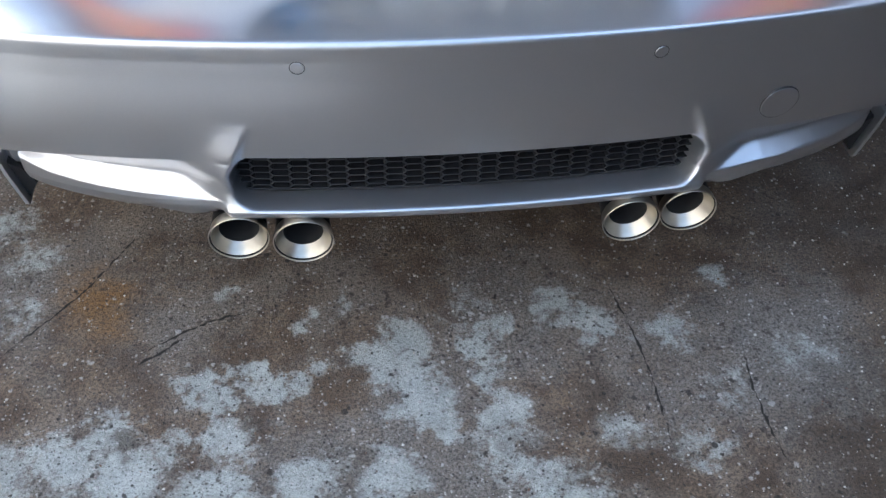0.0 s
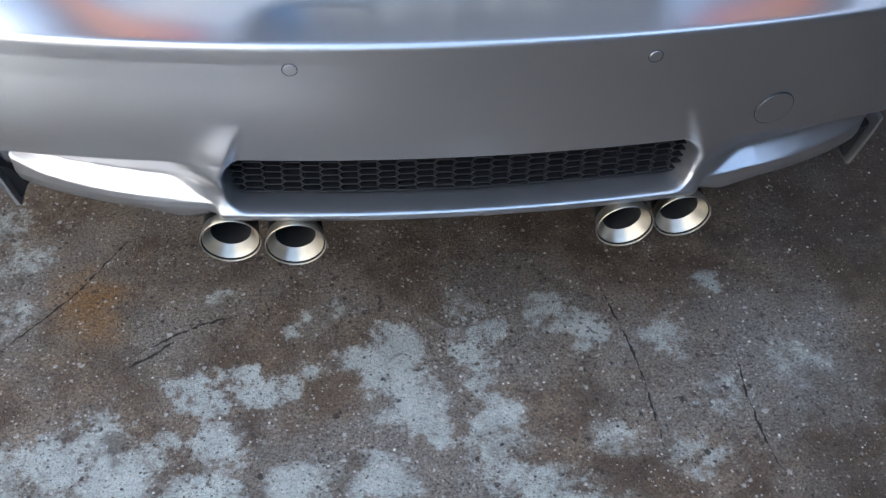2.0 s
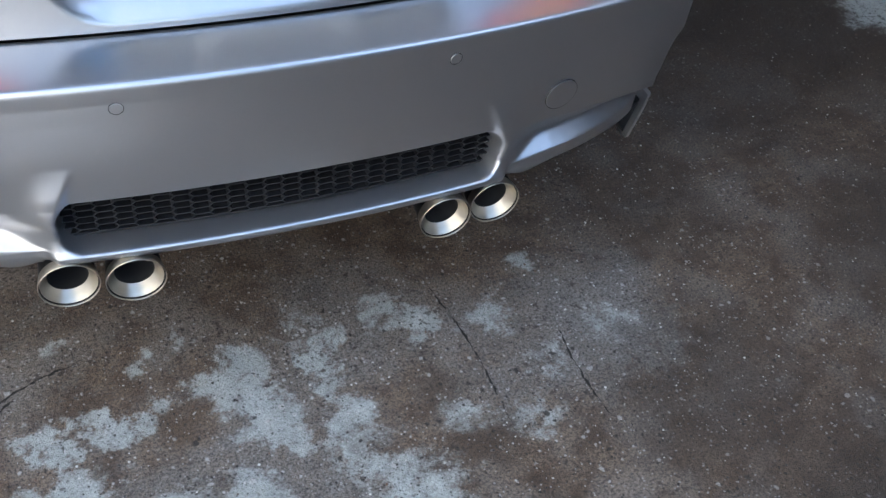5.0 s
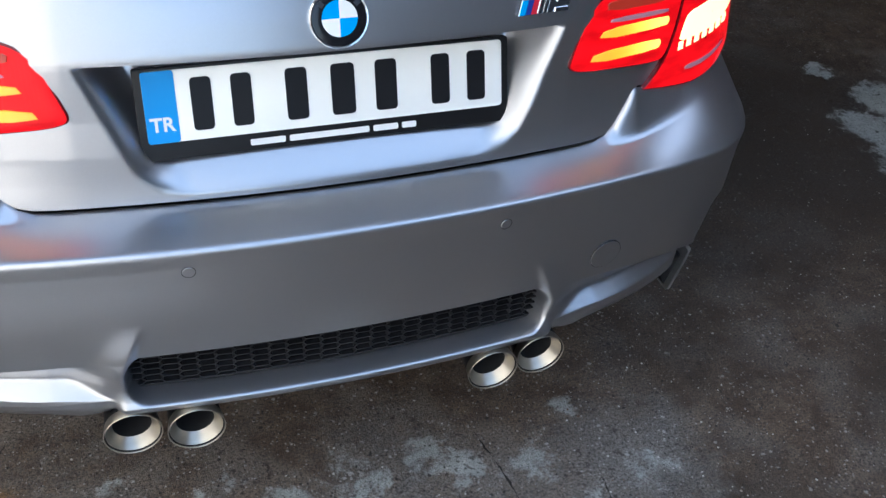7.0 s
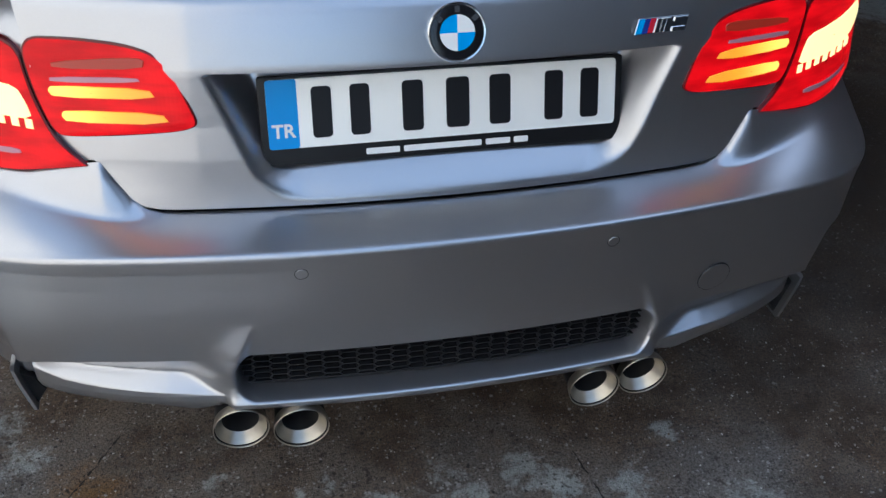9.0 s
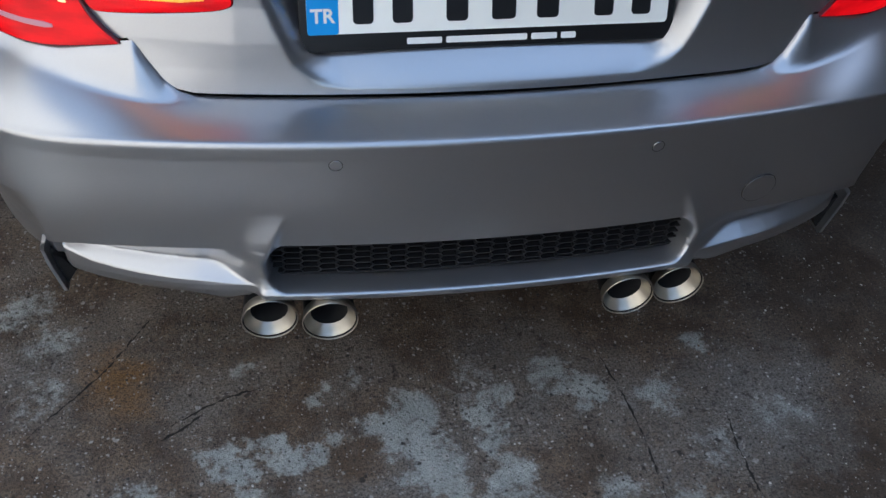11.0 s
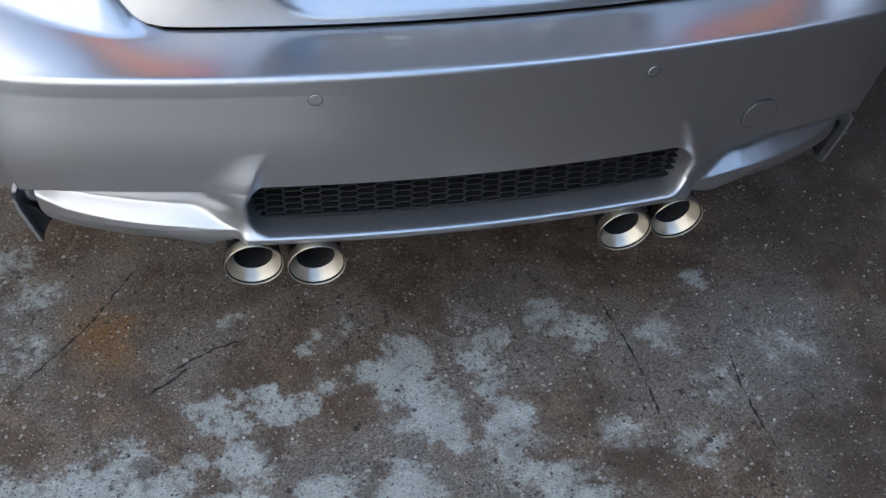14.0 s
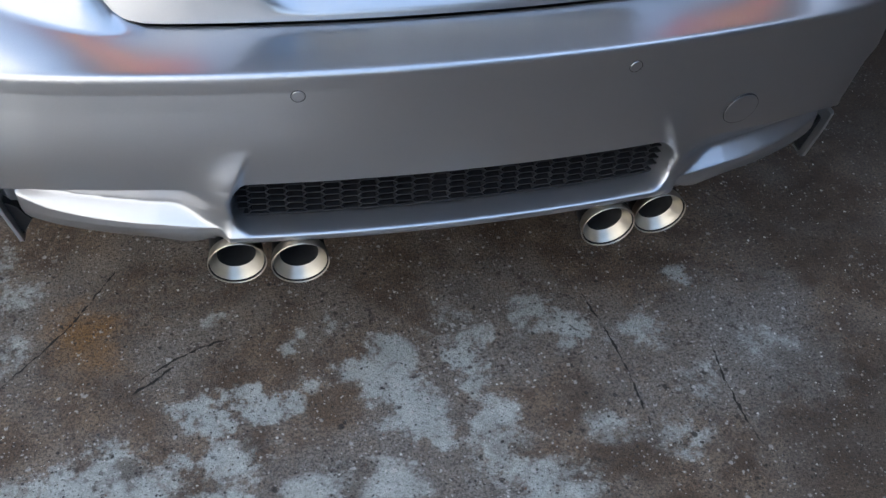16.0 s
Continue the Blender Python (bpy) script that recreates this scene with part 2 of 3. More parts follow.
bar_net.set("Emission Color", bar_net.mix(bar_net.ramp(bar_side, 0.44, 0.54), (1.0, 0.40, 0.004), (1.0, 0.72, 0.12)))
LAMP_LED = glowing("lit_led_block", (0.9, 0.6, 0.2), (1.0, 0.84, 0.36), 0.45)
# weakly glowing band colour for a reflection in the inner lens
SHEEN_BAND = glowing("sheen_band", (0.25, 0.03, 0.02), (1.0, 0.05, 0.01), 0.05)
PALE_STRIP = material("pale_strip", (0.5, 0.25, 0.30), 0.15)
GLASS_DARK = material("tinted_glass", (0.01, 0.011, 0.012), 0.05)

# ---------------------------------------------------------------- building helpers


def mesh_of(name, verts, faces, mat, smooth=True, edge=35):
    me = bpy.data.meshes.new(name)
    me.from_pydata([tuple(v) for v in verts], [], faces)
    me.materials.append(mat)
    me.update()
    if smooth:
        me.shade_smooth()
        me.set_sharp_from_angle(angle=radians(edge))
    return me


def part(name, me, parent, label=""):
    ob = new(name, me)
    ob.parent = parent
    return tagged(ob, label)


def grid(rows, closed=False):
    """Vertices and faces of a sheet from equal rows of points."""
    wide = len(rows[0])
    verts = [p for row in rows for p in row]
    faces = []
    for i in range(len(rows) - 1):
        for j in range(wide if closed else wide - 1):
            k = (j + 1) % wide
            faces.append((i * wide + j, i * wide + k, (i + 1) * wide + k, (i + 1) * wide + j))
    return verts, faces


def prism(outline, place, depth, inset=0.0, drop=0.0):
    """A slab over a closed outline of (u, v): place(u, v, d) gives the point d in front of the surface."""
    n = len(outline)
    cu, cv = sum(p[0] for p in outline) / n, sum(p[1] for p in outline) / n
    inner = [(u + (cu - u) * inset, v + (cv - v) * inset) for u, v in outline]
    verts = [place(u, v, 0.0) for u, v in outline] + [place(u, v, depth - drop) for u, v in outline] + [place(u, v, depth) for u, v in inner]
    faces = [(i + o, (i + 1) % n + o, (i + 1) % n + n + o, i + n + o) for o in (0, n) for i in range(n)]
    faces.append(tuple(range(2 * n, 3 * n)))
    return verts, faces


def box_bm(x0, x1, y0, y1, z0, z1, bevel=0.0):
    bm = bmesh.new()
    bmesh.ops.create_cube(bm, size=1, matrix=Matrix.LocRotScale(((x0 + x1) / 2, (y0 + y1) / 2, (z0 + z1) / 2), None, (x1 - x0, y1 - y0, z1 - z0)))
    if bevel:
        bmesh.ops.bevel(bm, geom=bm.edges[:], offset=bevel, segments=2, profile=0.7, affect="EDGES")
    return bm


def bm_mesh(name, bm, mat, smooth=False):
    me = bpy.data.meshes.new(name)
    bm.to_mesh(me)
    bm.free()
    me.materials.append(mat)
    if smooth:
        me.shade_smooth()
        me.set_sharp_from_angle(angle=radians(40))
    return me


def revolve(profile, seg=48):
    """A solid of revolution about the y axis from (radius, y) pairs."""
    rows = [[(r * math.cos(2 * math.pi * k / seg), y, r * math.sin(2 * math.pi * k / seg)) for k in range(seg)] for r, y in profile]
    return grid(rows, closed=True)


def smooth(t):
    t = min(1.0, max(0.0, t))
    return t * t * (3 - 2 * t)


def along(z, table):
    """Straight interpolation in a table of (key, value), keys rising."""
    if z <= table[0][0]:
        return table[0][1]
    for (a, u), (b, v) in zip(table, table[1:]):
        if z <= b:
            return u + (v - u) * (z - a) / (b - a)
    return table[-1][1]


# ---------------------------------------------------------------- the place
def structure(name, me, label, category):
    return tagged(new(name, me), label, category, kind="structure")


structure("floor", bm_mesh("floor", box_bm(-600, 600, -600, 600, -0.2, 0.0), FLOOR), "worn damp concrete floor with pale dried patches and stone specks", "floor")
# unseen pale slab, added to bounce light into the left of the bumper
structure("pavement", bm_mesh("pavement", box_bm(-9.0, -0.30, -9.0, -0.75, -0.05, 0.006, 0.002), BOUNCE_APRON), "unseen pale slab added to brighten the bumper's left side", "pavement")
# unseen wall, added to keep the sun off the car
structure("shade_wall_east", bm_mesh("shade_wall_east", box_bm(4.0, 4.2, -7.0, 8.2, 0.0, 5.4), WALL), "unseen grey wall added to block light from the right", "wall")
structure("wall_north", bm_mesh("wall_north", box_bm(-3.2, 4.0, 8.0, 8.2, 0.0, 4.2), WALL), "plain grey plastered garage wall", "wall")
# unseen wall, added to darken what the bumper's right half reflects
structure("shade_wall_south", bm_mesh("shade_wall_south", box_bm(0.3, 4.0, -2.8, -2.6, 0.0, 2.9), WALL), "unseen grey wall added to block light from the right", "wall")
structure("wall_west", bm_mesh("wall_west", box_bm(-3.2, -3.0, 1.2, 8.0, 0.0, 4.2), WALL), "plain grey plastered garage wall", "wall")
# unseen wall, added as a warm reflector for the tail's left side
far_wall = structure("bounce_wall_west", bm_mesh("bounce_wall_west", box_bm(-5.0, 5.0, -0.1, 0.1, 0.0, 10.0), CREAM), "unseen sunlit cream wall added to bounce warm light", "wall")
far_wall.matrix_world = pose(-4.7, -1.9, 0.0, 0, 0, -53)
# unseen slab, added to cut the sky light on the right
structure("canopy", bm_mesh("canopy", box_bm(2.6, 4.0, -2.6, 0.15, 2.9, 3.05), CEILING), "unseen grey slab added to block sky light on the right", "canopy")
# unseen roof, added so that the bumper's shelf reflects something dark
structure("ceiling", bm_mesh("ceiling", box_bm(-3.2, 4.0, 0.15, 8.0, 2.9, 3.1), CEILING), "unseen grey roof slab added to darken the shelf's reflection", "ceiling")

# ---------------------------------------------------------------- the car
car = tagged(new("car"), "satin grey two-door sports car parked on concrete, tail lamps lit", "car")
FACE = -0.112


def bow(x):
    """How far the tail curves forward at x off the middle."""
    a = abs(x)
    return 0.16 * a * a + 5 * a**14


def plan():
    """Evenly spaced stations round the tail: x, y, outward normal and how strongly the profile acts."""
    fine = [(x, FACE + bow(x)) for x in np.linspace(0, 0.853, 4000)]
    fine += [(0.853 + 0.03 * smooth(t), FACE + bow(0.853) + 0.55 * t) for t in np.linspace(0.01, 1, 400)]
    fine = np.array(fine)
    length = np.r_[0, np.cumsum(np.linalg.norm(np.diff(fine, axis=0), axis=1))]
    ends = ((0.0, 0.28, 0.005), (0.28, 0.48, 0.002), (0.48, 0.66, 0.004), (0.66, 0.74, 0.002), (0.74, length[-1], 0.014))
    steps = np.concatenate([lo + step * np.arange(round((hi - lo) / step)) for lo, hi, step in ends])
    xs, ys = np.interp(steps, length, fine[:, 0]), np.interp(steps, length, fine[:, 1])
    tx, ty = np.gradient(xs, steps), np.gradient(ys, steps)
    k = np.clip(1 - (steps - 0.75) / 0.35, 0.12, 1)
    half = [(x, y, b, -a, f) for x, y, a, b, f in zip(xs, ys, tx, ty, k)]
    return [(-x, y, -nx, ny, f) for x, y, nx, ny, f in reversed(half[1:])] + half


PLAN = plan()


def tuck(x, z):
    """How far the upper tail draws forward towards its corners."""
    return 0.08 * min(0.34, max(0.0, abs(x) - 0.36)) * smooth((z - 0.69) / 0.09)


def on_tail(x, z, y0, d=0.0):
    """A point of the tail at x, z on the sheet y0, moved d outward."""
    slope = 0.32 * x + 70 * abs(x) ** 13 * (1 if x > 0 else -1)
    n = 1 / math.hypot(1, slope)
    return (x + d * slope * n, y0 + bow(x) + tuck(x, z) - d * n, z)


def lamp_bottom(a):
    """The height of the bumper's upper edge."""
    return along(a, [(0.40, 0.6985), (0.43, 0.7), (0.452, 0.707), (0.470, 0.721), (0.488, 0.745), (0.508, 0.776), (0.56, 0.768), (0.62, 0.759), (0.68, 0.764), (0.73, 0.774), (0.78, 0.79), (0.85, 0.82)])


FACE_LINE = [(0.33, 0.05), (0.36, 0.032), (0.385, 0.012), (0.40, 0.010), (0.44, 0.016), (0.48, 0.0125), (0.50, 0.0088), (0.52, 0.0058), (0.54, 0.0034), (0.56, 0.0017), (0.58, 0.0005), (0.60, -0.0004), (0.62, -0.0012), (0.65, -0.0032), (0.662, -0.005), (0.670, -0.006)]
LIP_LINE = [(0.33, 0.05), (0.345, 0.04), (0.36, 0.024), (0.375, 0.006), (0.384, 0.0), (0.391, -0.001), (0.40, 0.004), (0.42, 0.012), (0.48, 0.012)]


def face_depth(x, z):
    """How far the bumper's face lies in front of (+) or behind its plain sheet."""
    a = abs(x)
    d = along(z, FACE_LINE)
    if z < 0.48:
        d += (along(z, LIP_LINE) - d) * smooth((0.365 - a) / 0.02)
    # the corner tapers in towards the ground
    d += 0.28 * smooth((a - 0.662) / 0.035) * max(0.0, 0.56 - z)
    # the pocket of the grille
    qx, qz = max(a - 0.308, 0.0), max(abs(z - 0.437) - 0.012, 0.0)
    inside = 0.034 - math.hypot(qx, qz)
    d += 0.060 * smooth(inside / (0.008 if z > 0.43 else 0.012)) if inside > 0 else 0.0
    # the blade beside the grille
    t = (0.556 - z) / 0.10
    if 0 < t < 1.9:
        off = a - (0.309 + 0.038 * min(t, 1.0))
        d -= 0.0135 * smooth(t / 0.8) * (1 - smooth((t - 0.9) / 0.7)) * math.exp(-((off / (0.009 if off < 0 else 0.038)) ** 2))
    # the scoop in each lower corner, with its slanting facet
    top = along(a, [(0.55, 0.477), (0.62, 0.473), (0.70, 0.455)])
    if a > 0.34 and z < top:
        lip = along(a, [(0.39, 0.406), (0.45, 0.409), (0.54, 0.414), (0.61, 0.419), (0.665, 0.431), (0.70, 0.440)])
        t = (top - z) / (top - lip)
        deep = along(a, [(0.45, 0.0265), (0.60, 0.038), (0.67, 0.044)])
        turn = (top - along(a, [(0.448, 0.431), (0.56, 0.436), (0.67, 0.443)])) / (top - lip)
        web = deep * min(1.0, t / turn) * smooth((a - 0.34) / 0.10)
        # the lip draws in towards the corner
        rim = 0.004 + 0.022 * smooth((a - 0.45) / 0.22)
        facet = deep - (deep - rim) * (t - turn) / (1 - turn) + 0.05 * max(0.0, 0.448 - a)
        facet = max(facet, rim) if t > turn * 0.7 else 1.0
        # the two sheets meet in a narrow round
        mixing = max(0.0, 1 - abs(web - facet) / 0.004)
        hollow = min(web, facet) - 0.001 * mixing * mixing
        if z < lip:
            # the skin folds under the lip towards the corner
            hollow += 0.22 * (lip - z) * smooth((a - 0.40) / 0.10)
        d += hollow * smooth((0.702 - a) / 0.010)
    return d


def under_edge(a):
    """The height of the bumper's lower edge."""
    return along(a, [(0.0, 0.352), (0.19, 0.355), (0.205, 0.366), (0.380, 0.371), (0.390, 0.364), (0.400, 0.360), (0.410, 0.357), (0.42, 0.359), (0.435, 0.363), (0.46, 0.366), (0.50, 0.368), (0.58, 0.371), (0.645, 0.374), (0.660, 0.374), (0.70, 0.372), (0.74, 0.375), (0.80, 0.38), (1.0, 0.36)])


def edge_depth(x, z):
    """The same below the lip, where the skin rolls under."""
    if abs(x) < 0.37:
        return face_depth(x, z)
    under = max(0.0, 0.394 - z) / 0.04
    return face_depth(x, max(z, 0.394)) + along(abs(x), [(0.38, 0.02), (0.42, 0.02), (0.47, 0.03)]) * min(under, 1.3) ** 1.5


ROW_HEIGHTS = [*np.arange(0.670, 0.4125, -0.0026), *np.arange(0.4115, 0.3885, -0.0011)]


def bumper_mesh():
    columns = []
    for x, y, nx, ny, k in PLAN:
        a, col = abs(x), []

        def put(z, dev):
            col.append((x - nx * dev * k, y - ny * dev * k + tuck(x, z), z))

        top = lamp_bottom(a)
        put(top - 0.012, 0.10)
        put(top - 0.003, 0.088)
        for t in np.linspace(0, 1, 18):
            # the shelf, which rolls over into the crease
            soft_top = min(0.699 + 0.058 * smooth((a - 0.415) / 0.33), top + 0.003)
            edge = top + (soft_top - top) * smooth(t / 0.35)
            z = edge + (0.681 - edge) * (t**1.6)
            put(z, 0.083 * (1 - t) + 0.083 * 0.05 * math.sin(math.pi * t) - 0.002 * t)
        for z, d in ((0.6795, -0.0045), (0.677, -0.006), (0.674, -0.0065)):
            put(z, d)
        for z in ROW_HEIGHTS:
            put(z, face_depth(x, z))
        low = under_edge(a)
        for t in np.linspace(0.06, 1, 12):
            z = 0.389 + (low - 0.389) * t
            put(z, edge_depth(x, z))
        end = edge_depth(x, low)
        for dz, dd in ((-0.003, 0.006), (-0.002, 0.02), (0.01, 0.10)):
            put(low + dz, end + dd)
        columns.append(col)
    return grid(columns)


bumper = part("rear_bumper", mesh_of("rear_bumper", *bumper_mesh(), PAINT, edge=50), car, "satin grey painted rear bumper")


def lid_half(z):
    return along(z, [(0.7035, 0.40), (0.7045, 0.425), (0.709, 0.445), (0.717, 0.459), (0.730, 0.470), (0.75, 0.484), (0.781, 0.507), (0.82, 0.543), (0.875, 0.562), (0.95, 0.572), (1.0, 0.58), (1.03, 0.58)])


def lid_sheet(x, z):
    """The boot lid's sheet: its y at the middle, with the hollow round the number plate."""
    y0 = along(z, [(0.70, -0.030), (0.74, -0.027), (0.78, -0.026), (0.83, -0.020), (0.905, -0.018), (0.915, -0.017), (0.955, -0.005), (0.985, 0.006), (0.996, 0.013), (1.002, 0.022)])
    a = abs(x)
    wide = along(z, [(0.708, 0.23), (0.72, 0.262), (0.75, 0.287), (0.80, 0.307), (0.904, 0.345)])
    floor_y = 0.026 + (z - 0.752) * 0.30
    m = smooth((wide - a) / 0.055) * (0.7 * min(1.0, max(0.0, (z - 0.712) / 0.054)) + 0.3 * smooth((z - 0.712) / 0.054)) * smooth((0.909 - z) / 0.006)
    return y0 + (floor_y - y0) * m


def lid_mesh():
    zs = [0.7035, 0.7045, 0.7065, 0.709, 0.7125] + list(np.arange(0.716, 0.9, 0.003)) + list(np.arange(0.9, 0.912, 0.0015)) + list(np.arange(0.914, 1.002, 0.006)) + [1.002]
    us = np.linspace(-1, 1, 221)
    rows = []
    first = zs[0]
    rows.append([(u * lid_half(first) * 0.99, lid_sheet(0.4, first) + bow(u * 0.4) + 0.02, first - 0.001) for u in us])
    for z in zs:
        w = lid_half(z)
        row = []
        for u in us:
            x = u * w
            row.append((x, lid_sheet(x, z) + bow(x) + tuck(x, z) + (0.004 if abs(u) == 1 else 0.0), z))
        rows.append([(row[0][0], row[0][1] + 0.02, z)] + row[1:-1] + [(row[-1][0], row[-1][1] + 0.02, z)])
    for z, y in ((1.007, 0.035), (1.012, 0.06), (1.02, 0.2), (1.03, 0.42)):
        rows.append([(u * 0.58 * (1 - 0.1 * max(0, y - 0.1)), y + bow(u * 0.58) * (1 - min(1.0, y * 2)), z - 0.012 * u * u) for u in us])
    return grid(rows)


lid = part("boot_lid", mesh_of("boot_lid", *lid_mesh(), PAINT, edge=40), car, "satin grey boot lid with a hollow round the plate")
seal_rows = [[on_tail(x, z, 0.095) for x in np.linspace(-0.62, 0.62, 60)] for z in np.linspace(0.66, 0.99, 8)]
part("boot_seal", mesh_of("boot_seal", *grid(seal_rows), RUBBER), car, "black rubber seal behind the lid's gap")


def quarter_mesh(side):
    rows = []
    cols = [p for p in PLAN if p[0] * side > 0.49]
    if side < 0:
        cols = cols[::-1]
    for x, y, nx, ny, k in cols:
        low = lamp_bottom(abs(x))
        col = []
        for z in np.linspace(low + 0.002, 0.94, 30):
            sx = max(abs(x), lid_half(z) + 0.004) if abs(x) < 0.62 else abs(x)
            yy = y if sx == abs(x) else FACE + bow(sx)
            dev = 0.085 + along(z, [(0.76, 0.0), (0.94, 0.02)])
            col.append((side * sx - nx * dev * k, yy - ny * dev * k + tuck(sx, z), z))
        for z, d in ((0.965, 0.13), (0.985, 0.16), (0.998, 0.21)):
            col.append((col[29][0] - nx * (d - 0.105), col[29][1] - ny * (d - 0.105), z))
        rows.append(col)
    return grid(rows)


for side in (-1, 1):
    part("quarter_panel", mesh_of("quarter_panel", *quarter_mesh(side), PAINT, edge=50), car)

# the rest of the shell, forward of the tail
STATIONS = [
    (0.45, 0.825, 0.40, 0.985, 0.60),     (0.985, 0.88, 0.27, 1.0, 0.70), (1.4, 0.895, 0.25, 1.0, 0.72), (2.2, 0.88, 0.22, 0.99, 0.72), (3.0, 0.88, 0.22, 0.97, 0.72), (3.6, 0.89, 0.24, 0.90, 0.70), (4.1, 0.87, 0.26, 0.80, 0.64), (4.42, 0.74, 0.30, 0.66, 0.5), (4.48, 0.6, 0.34, 0.6, 0.4),
]


def shell_mesh():
    rows = []
    for y, w, low, top, deck in STATIONS:
        half = [(w * 0.93, low), (w * 0.99, low + 0.12), (w, (low + top) / 2), (w * 0.985, top - 0.14), (w * 0.94, top - 0.05), (deck, top), (deck * 0.5, top + 0.02), (0.0, top + 0.025)]
        rows.append([(x, y, z) for x, z in half] + [(-x, y, z) for x, z in reversed(half[:-1])])
    verts, faces = grid(rows)
    faces.append(tuple(range(len(verts) - 15, len(verts))))
    return verts, faces


part("body_shell", mesh_of("body_shell", *shell_mesh(), PAINT, edge=60), car, "satin grey body sides and bonnet")
deck = [[(x * w, y, z - 0.02 * x * x) for x in np.linspace(-1, 1, 11)] for y, z, w in ((0.43, 1.028, 0.64), (0.7, 1.03, 0.70), (1.0, 1.02, 0.72))]
part("rear_deck", mesh_of("rear_deck", *grid(deck), PAINT), car)
CABIN = [(0.5, 1.02, 0.62), (1.15, 1.36, 0.56), (1.7, 1.415, 0.54), (2.3, 1.40, 0.55), (3.15, 0.99, 0.66)]
cabin = [[(0.70, y, 0.98), ((w + 0.7) / 2, y, (z + 0.98) / 2), (w, y, z - 0.03), (w * 0.6, y, z), (0, y, z + 0.012), (-w * 0.6, y, z), (-w, y, z - 0.03), (-(w + 0.7) / 2, y, (z + 0.98) / 2), (-0.70, y, 0.98)] for y, z, w in CABIN]
part("cabin_glass", mesh_of("cabin_glass", *grid(cabin), GLASS_DARK, edge=60), car, "dark tinted cabin windows")
roof = [[(w * u, y, z + 0.016 - 0.03 * u * u) for u in np.linspace(-1, 1, 9)] for y, z, w in ((1.2, 1.372, 0.53), (1.7, 1.42, 0.53), (2.3, 1.405, 0.54))]
part("roof", mesh_of("roof", *grid(roof), PAINT), car)
tray = box_bm(-0.60, 0.60, 0.10, 4.2, 0.32, 0.38, 0.01)
part("undertray", bm_mesh("undertray", tray, BLACK_PLASTIC), car, "black underbody panel")


def wheel_set():
    tyre_line = [(0.20, -0.11), (0.30, -0.125), (0.325, -0.115), (0.335, -0.06), (0.335, 0.06), (0.325, 0.115), (0.30, 0.125), (0.20, 0.11)]
    rim_line = [(0.20, -0.11), (0.19, -0.10), (0.18, -0.05), (0.06, -0.06), (0.05, -0.08), (0.0, -0.08)]
    tyre = mesh_of("tyre", *revolve(tyre_line), RUBBER)
    rim = mesh_of("rim", *revolve(rim_line), STEEL)
    for x, y, turn in ((-0.76, 0.98, -90), (0.76, 0.98, 90), (-0.76, 3.74, -90), (0.76, 3.74, 90)):
        wheel = part("wheel", tyre, car, "black tyre on a steel rim")
        wheel.matrix_basis = pose(x, y, 0.335, 0, 0, turn)
        part("rim", rim, wheel)


wheel_set()

# ---------------------------------------------------------------- tail details


def sensor(x):
    """A parking sensor: a thin gap round a painted button."""
    place = Vector(on_tail(x, 0.643, FACE - 0.002))
    slope = 0.32 * x
    turn = Matrix.Rotation(math.atan(slope), 4, "Z")
    rim = mesh_of("sensor_ring", *revolve([(0.0088, 0.004), (0.0091, -0.0010), (0.0100, -0.0010), (0.0104, 0.004)], 40), RUBBER)
    knob = mesh_of("parking_sensor", *revolve([(0.0086, 0.006), (0.0085, -0.0008), (0.008, -0.0016), (0.0001, -0.0018)], 40), PAINT)
    ob = part("parking_sensor", knob, car, "round grey parking sensor")
    ob.matrix_basis = Matrix.Translation(place) @ turn @ Matrix.Rotation(radians(4), 4, "X")
    part("ring", rim, ob, "thin black gap round the sensor")


for x in (-0.235, 0.235):
    sensor(x)

# the towing eye's round cover, only on one side
cover = mesh_of("towing_cover", *revolve([(0.0285, 0.006), (0.0283, -0.0002), (0.0276, -0.0008), (0.0268, -0.0009), (0.02, -0.0009), (0.0001, -0.0009)], 56), PAINT)
ob = part("towing_cover", cover, car, "round grey cover of the towing eye")
ob.matrix_basis = Matrix.Translation(on_tail(0.437, 0.527, FACE + 0.003)) @ Matrix.Rotation(math.atan(0.32 * 0.437), 4, "Z") @ Matrix.Rotation(radians(8), 4, "X")
part("cover_gap", mesh_of("cover_gap", *revolve([(0.0284, 0.006), (0.0287, -0.0001), (0.0291, -0.0001), (0.03, 0.006)], 56), RUBBER), ob)


